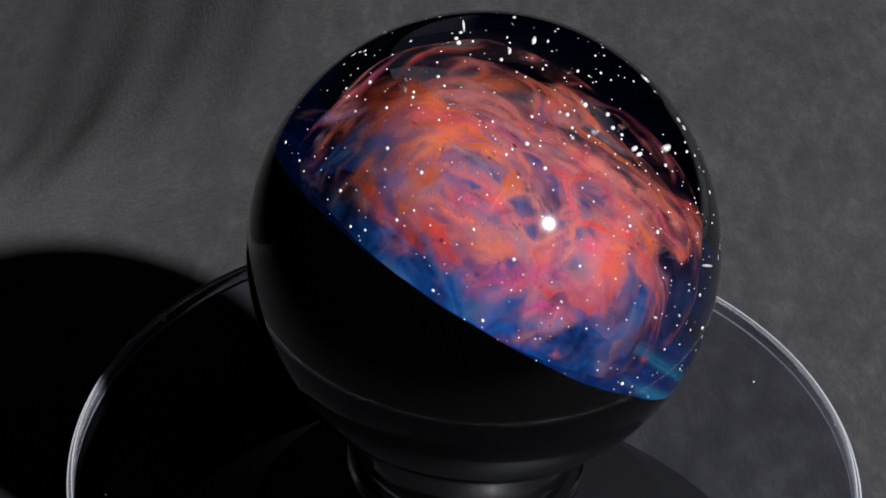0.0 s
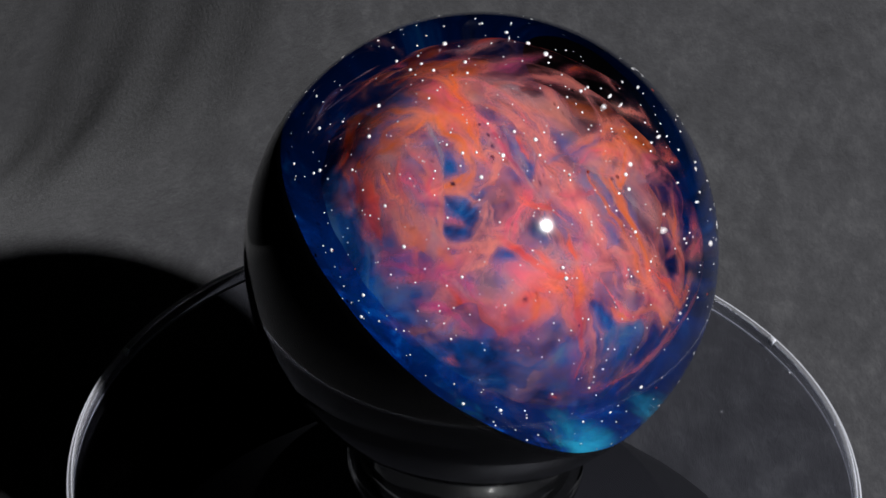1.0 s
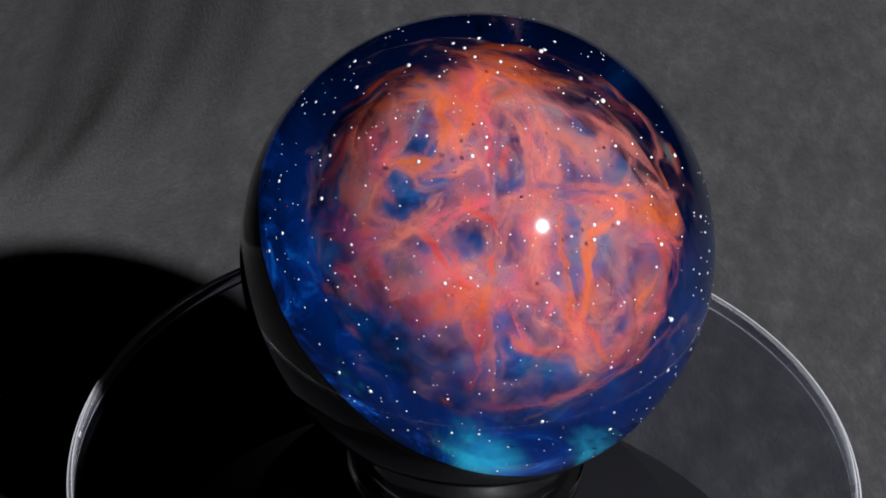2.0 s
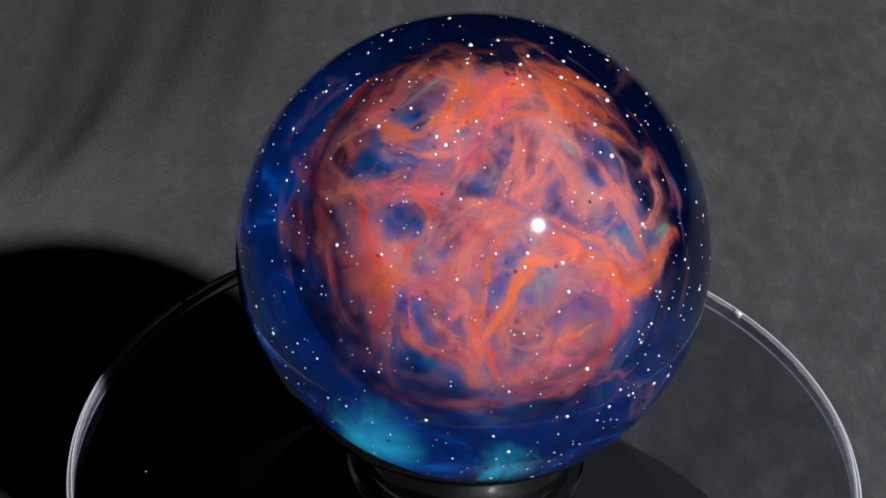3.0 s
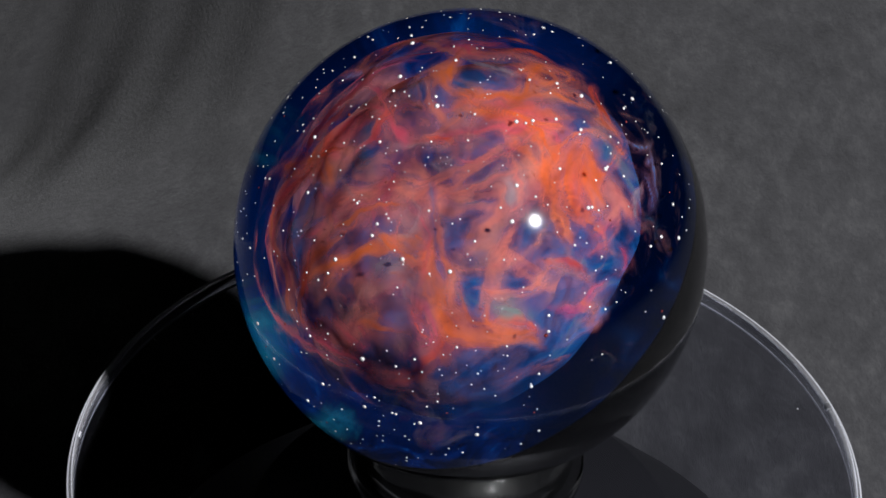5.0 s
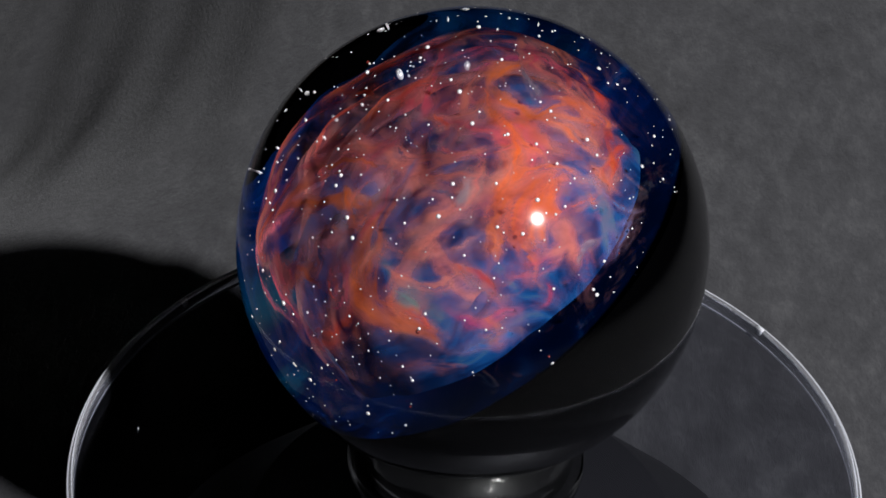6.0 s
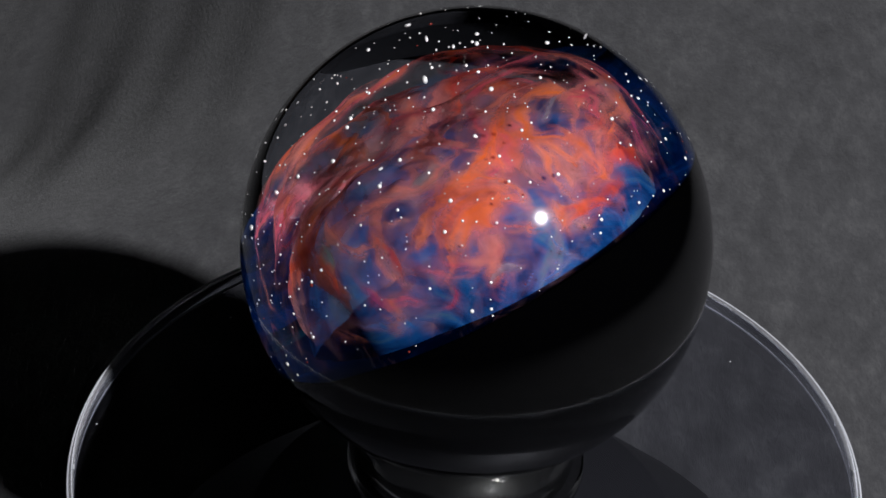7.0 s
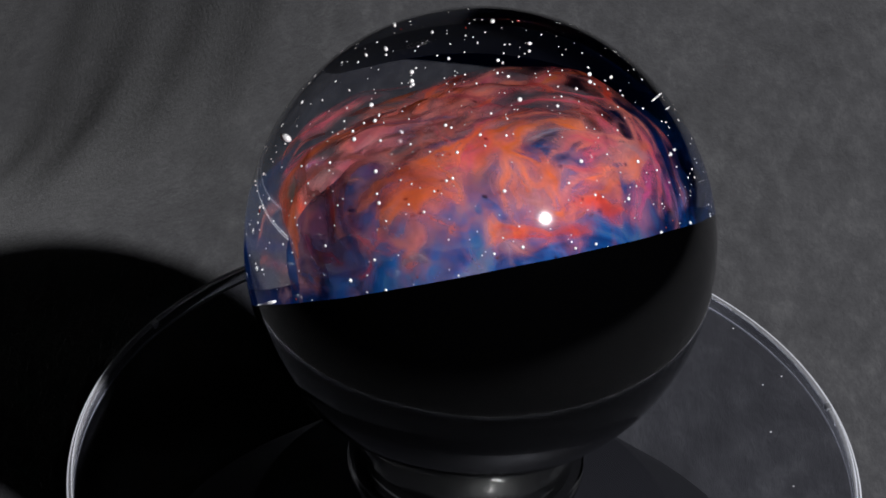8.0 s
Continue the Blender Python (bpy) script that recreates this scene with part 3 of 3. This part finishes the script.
def middle_strokes(stroke):
    stroke(orange, 2.7, (67, 63), (46, 52), (33, 60), (28, 79))
    stroke(red, 3.1, (50, 70), (44, 84), (34, 79))
    stroke(salmon, 4.2, (50, 60), (47, 75), (39, 80))
    stroke(pink, 3.1, (123, 30), (104, 36), (87, 42), (72, 49), (55, 49))
    stroke(salmon, 2.4, (70, 37), (59, 27), (43, 17), (-4, 12))
    stroke(orange, 2.4, (-104, 47), (-100, 39), (-85, 29), (-55, 24), (-33, 28))
    stroke(orange, 3.1, (-32, 26), (-33, 38), (-33, 49), (-26, 60), (-9, 68))
    stroke(orange, 2.4, (-15, 18), (-30, 28), (-37, 40), (-34, 52))
    stroke(orange, 3.5, (-80, 62), (-75, 52), (-64, 47), (-47, 50))
    stroke(pink, 2.7, (-55, 59), (-43, 55), (-43, 45), (-57, 35))
    stroke(pink, 2.4, (-124, 44), (-117, 35), (-106, 44), (-108, 54))
    stroke(salmon, 3.1, (-151, 43), (-129, 34), (-108, 40))
    stroke(pink, 3.5, (-96, 51), (-85, 55), (-74, 55))
    stroke(grey, 3.6, (100, 28), (83, 25), (73, 28))
    stroke(grey, 3.3, (104, 9), (67, 12), (65, 19))
    stroke(grey, 3.1, (50, 34), (35, 36), (18, 37))
    stroke(grey, 3.1, (-65, 31), (-51, 36), (-48, 43))
    stroke(orange, 2.4, (59, 50), (77, 39), (96, 32))
    stroke(orange, 2.7, (84, 72), (83, 60), (85, 51))
    stroke(red, 2.4, (103, 57), (119, 60), (136, 59))
    stroke(salmon, 3.1, (123, 48), (134, 40), (133, 30), (103, 26))
    stroke(salmon, 2.5, (65, 34), (61, 22), (36, 11), (-50, 6))
    stroke(orange, 2.7, (-20, 22), (-34, 33), (-38, 42))
    stroke(salmon, 3.1, (-50, 6), (-130, 16), (-143, 29))
    stroke(orange, 2.9, (-113, 16), (-108, 29), (-107, 42), (-102, 51))
    stroke(red, 3.6, (-161, 44), (-152, 52), (-142, 64), (-137, 76))
    stroke(orange, 2.5, (-177, 47), (-163, 49), (-152, 57))
    stroke(mauve, 3.6, (155, 89), (166, 81), (178, 75))
    stroke(salmon, 2.7, (-73, 41), (-77, 53), (-94, 59))
    stroke(grey, 3.1, (-67, 28), (-73, 35))
    stroke(salmon, 2.7, (150, 44), (166, 38), (178, 43))
    stroke(salmon, 2.4, (-140, 37), (-135, 10), (49, 18), (58, 36))
    stroke(orange, 3.3, (115, 33), (87, 36), (76, 45), (71, 58))
    stroke(orange, 2.4, (100, 48), (101, 59), (102, 72))
    stroke(salmon, 2.4, (105, 67), (113, 63), (126, 62))
    stroke(orange, 3.1, (-15, 18), (-20, 35), (-25, 47), (-23, 57), (-12, 68), (-10, 75))
    stroke(red, 2.4, (27, 62), (40, 56), (57, 55))
    stroke(orange, 2.4, (72, 62), (76, 72), (74, 82))
    stroke(grey, 3.6, (167, 20), (129, 16), (93, 19))
    stroke(mauve, 3.6, (-73, 38), (-50, 35), (-34, 41))
    stroke(orange, 3.1, (24, 51), (45, 46), (71, 43), (93, 42))
    stroke(orange, 3.3, (89, 49), (94, 59), (108, 59))
    stroke(orange, 2.7, (38, 48), (26, 54), (17, 61))
    stroke(orange, 3.1, (40, 58), (54, 57), (64, 63))
    stroke(red, 3.8, (106, 68), (124, 71), (137, 77))
    stroke(red, 3.1, (77, 77), (87, 76), (100, 82))
    stroke(pink, 3.1, (22, 63), (32, 71), (50, 71))
    stroke(salmon, 2.9, (-155, 46), (-139, 60), (-129, 73))
    stroke(orange, 2.7, (81, 59), (85, 48), (106, 39), (125, 39), (127, 49), (115, 52))
    stroke(magenta, 3.6, (135, 87), (142, 72), (158, 64), (-178, 64))
    stroke(magenta, 2.4, (152, 77), (169, 73), (-173, 72))
    stroke(pink, 3.1, (68, 56), (76, 41), (89, 25), (148, 19))
    stroke(salmon, 3.1, (22, 19), (-107, 9), (-133, 29), (-126, 46))
    stroke(salmon, 2.7, (49, 42), (35, 25), (-9, 10))
    stroke(orange, 2.4, (-12, 50), (-19, 59), (-12, 66), (-6, 71))
    stroke(salmon, 2.7, (-26, 55), (-12, 50), (3, 44), (19, 39))
    stroke(orange, 3.1, (30, 45), (46, 46), (63, 53))
    stroke(orange, 2.7, (84, 37), (92, 49), (103, 59), (105, 65))
    stroke(red, 2.7, (76, 71), (84, 75), (76, 79))
    stroke(mauve, 3.6, (-55, 36), (-41, 25), (-23, 15))
    stroke(pink, 2.7, (-73, 17), (-126, 11), (174, 15))
    stroke(salmon, 2.4, (146, 17), (106, 26), (112, 32))
    stroke(pink, 2.7, (-102, 61), (-83, 62), (-68, 67))
    stroke(orange, 3.1, (107, 68), (100, 69), (92, 66))
    stroke(orange, 2.9, (66, 56), (49, 52), (38, 57), (33, 67))
    stroke(red, 2.4, (43, 59), (39, 65), (32, 68))
    stroke(salmon, 3.6, (48, 63), (46, 70), (37, 66))
    stroke(pink, 3.6, (170, 41), (158, 28), (160, 15))
    stroke(orange, 2.4, (-96, 50), (-94, 37), (-80, 25), (-45, 22))
    stroke(orange, 3.1, (-31, 35), (-31, 48), (-22, 61), (-8, 73))

def fine_strokes(stroke):
    stroke(orange, 2.0, (87, 36), (71, 43), (57, 45), (45, 46))
    stroke(brown, 2.0, (-111, 31), (-117, 21), (-97, 11), (-45, 11))
    stroke(salmon, 2.2, (-140, 46), (-124, 49), (-110, 53), (-96, 59))
    stroke(pink, 1.8, (-124, 70), (-109, 65), (-94, 63), (-79, 61), (-66, 61))
    stroke(salmon, 1.5, (15, 55), (3, 58), (-6, 54), (-14, 46))
    stroke(salmon, 1.6, (-14, 40), (-26, 43), (-26, 51))
    stroke(orange, 4.0, (96, 58), (90, 62), (84, 53))
    stroke(salmon, 2.0, (150, 62), (139, 57), (123, 52), (106, 52), (94, 58))
    stroke(grey, 2.2, (125, 48), (108, 44), (92, 46))
    stroke(salmon, 1.3, (156, 66), (161, 55), (156, 43))
    stroke(red, 2.0, (-150, 78), (-144, 80))
    stroke(red, 2.2, (-40, 40), (-41, 48), (-35, 53))
    stroke(orange, 3.6, (56, 60), (27, 57))
    stroke(orange, 1.5, (59, 76), (65, 57), (55, 48), (38, 45))
    stroke(pink, 2.2, (-123, 45), (-111, 51), (-104, 47))
    stroke(orange, 1.6, (-149, 49), (-130, 50), (-113, 54), (-100, 61))
    stroke(pink, 1.3, (-100, 61), (-111, 66), (-123, 70), (-137, 74))
    stroke(pink, 3.1, (144, 83), (150, 66), (158, 53))
    stroke(red, 3.6, (-152, 42), (-167, 44), (177, 43), (158, 43))
    stroke(orange, 1.6, (162, 43), (158, 55))
    stroke(pink, 1.8, (150, 48), (139, 53), (126, 56), (113, 55))
    stroke(red, 3.3, (-152, 38), (-163, 35), (-178, 27))
    stroke(orange, 2.0, (-53, 18), (-23, 26))
    stroke(red, 2.4, (-85, 54), (-99, 52), (-106, 44), (-114, 38))
    stroke(pink, 2.2, (-89, 47), (-73, 51), (-63, 51))
    stroke(red, 1.8, (-18, 56), (-11, 61), (-8, 70))
    stroke(red, 2.0, (9, 53), (16, 60), (17, 73))
    stroke(cyan, 2.4, (68, 84), (56, 89), (38, 91), (21, 86), (8, 80), (-7, 75))
    stroke(cyan, 1.5, (58, 76), (56, 84), (42, 85))
    stroke(orange, 2.0, (105, 62), (125, 62), (158, 63))
    stroke(magenta, 2.2, (1, 64), (8, 73), (24, 78))
    stroke(grey, 1.5, (42, 80), (47, 77), (56, 80))
    stroke(cyan, 2.4, (170, 69), (165, 76), (150, 84))
    stroke(cyan, 1.3, (19, 78), (21, 85))
    stroke(cyan, 1.3, (62, 81), (64, 85))
    stroke(salmon, 1.3, (98, 50), (121, 48), (138, 54), (146, 60))
    stroke(pink, 1.8, (-155, 36), (-141, 46), (-116, 58))
    stroke(orange, 3.3, (37, 68), (43, 60), (64, 55))
    stroke(orange, 2.2, (128, 66), (142, 63), (154, 62))
    stroke(cyan, 1.3, (71, 87), (66, 78), (66, 68))
    stroke(pink, 2.7, (-160, 26), (163, 25), (158, 34), (163, 44))
    stroke(red, 2.2, (176, 17), (167, 27), (139, 28))
    stroke(salmon, 2.0, (163, 44), (149, 60), (125, 59))
    stroke(pink, 2.0, (22, 81), (29, 80), (31, 73))
    stroke(orange, 2.0, (5, 76), (7, 80), (10, 71))
    stroke(pink, 3.1, (-179, 70), (177, 53))
    stroke(orange, 3.6, (-155, 59), (-153, 44), (-158, 34))
    stroke(salmon, 2.0, (-136, 42), (-120, 45), (-106, 53), (-99, 56))
    stroke(pink, 1.8, (138, 58), (122, 50), (109, 53))
    stroke(orange, 1.6, (123, 30), (93, 32), (72, 43), (65, 54))
    stroke(teal, 2.7, (-14, 51), (-10, 58), (-10, 61))
    stroke(red, 2.0, (137, 13), (96, 17), (71, 18))
    stroke(orange, 2.2, (-81, 20), (-58, 23), (-35, 28), (-19, 27))

for name, label, lift, lump, seed, cover, strokes, threads, most in (
        ("inner_cloud", "rosy and mauve smoke of glass", 0.84, 0.07, 3, 0.38, deep_strokes, 0, 0.9),
        ("middle_cloud", "salmon and orange smoke of glass", 0.93, 0.05, 5, 0.10, middle_strokes, 12, 0.88),
        ("outer_cloud", "thin bright wisps of glass", 1.0, 0.035, 8, 0.06, fine_strokes, 20, 0.8)):
    cloud = Cloud(lift, lump, seed, cover)
    strokes(cloud.stroke)
    wander(cloud.stroke, seed + 28, threads)
    cloud.build(name, label, most)


def bubbles():
    rng = random.Random(11)
    bm = bmesh.new()
    bmesh.ops.create_icosphere(bm, subdivisions=2, radius=1.0)
    first = part("bubble", bm, BUBBLE, marble)
    bm = bmesh.new()
    bmesh.ops.create_icosphere(bm, subdivisions=2, radius=1.0)
    dark = part("dark_bubble", bm, DARK_BUBBLE, marble)
    firsts = {"bubble": first, "dark_bubble": dark}
    used = set()
    for k in range(280):
        kind = "dark_bubble" if k % 16 == 7 else "bubble"
        while True:
            p = Vector((rng.uniform(-1, 1), rng.uniform(-1, 1), rng.uniform(0, 1)))
            if p.length > 0.93:
                continue
            reach = (math.hypot(p.x, p.y) / 0.72) ** 2 + (p.z / 0.6) ** 2
            if 0.9 < reach < 2.2:
                break
        ob = firsts[kind] if kind not in used else new(kind, firsts[kind].data)
        used.add(kind)
        ob.parent = marble
        s = R * (0.0034 + 0.0056 * rng.random() ** 3)
        ob.matrix_basis = FACE @ Matrix.Translation((p.x * R, p.y * R, (PLANE + p.z) * R)) @ Matrix.Diagonal((s, s, s, 1))


bubbles()


def fine_bubbles():
    """The finest bubbles, too many to tell apart."""
    rng = random.Random(23)
    bm = bmesh.new()
    done = 0
    while done < 320:
        p = Vector((rng.uniform(-1, 1), rng.uniform(-1, 1), rng.uniform(0, 1)))
        reach = (math.hypot(p.x, p.y) / 0.72) ** 2 + (p.z / 0.6) ** 2
        if p.length > 0.95 or not 0.85 < reach < 2.4:
            continue
        bmesh.ops.create_icosphere(bm, subdivisions=1, radius=R * rng.uniform(0.0020, 0.0034), matrix=Matrix.Translation((p.x * R, p.y * R, (PLANE + p.z) * R)))
        done += 1
    ob = part("fine_bubbles", bm, BUBBLE, marble, "fine silvery bubbles")
    ob.matrix_basis = FACE
    tagged(ob, kind="stuff")


fine_bubbles()


# ---- movement ----
def motions():
    def turn(x, y, z, t):
        a = FIRST + RATE * t
        return pose(0, 0, 0, 0, 0, a) @ Matrix.Translation((x, y, z))

    off = (0.0286 * R * math.sin(radians(-50)), -0.0286 * R * math.cos(radians(-50)))
    times = [k * 0.25 for k in range(int(SPAN * 4) + 1)]
    walk(marble, [(t, turn(*off, CENTRE, t)) for t in times])
    for half in clear_skins:   # the clear skin slides round so that the same half faces the lamp
        walk(half, [(t, pose(0, 0, 0, 0, 0, -(FIRST + RATE * t))) for t in times])
    walk(disc, [(t, turn(0, 0, 0, t)) for t in times])
    walk(stand, [(t, turn(0, 0, 0, t)) for t in times])


motions()
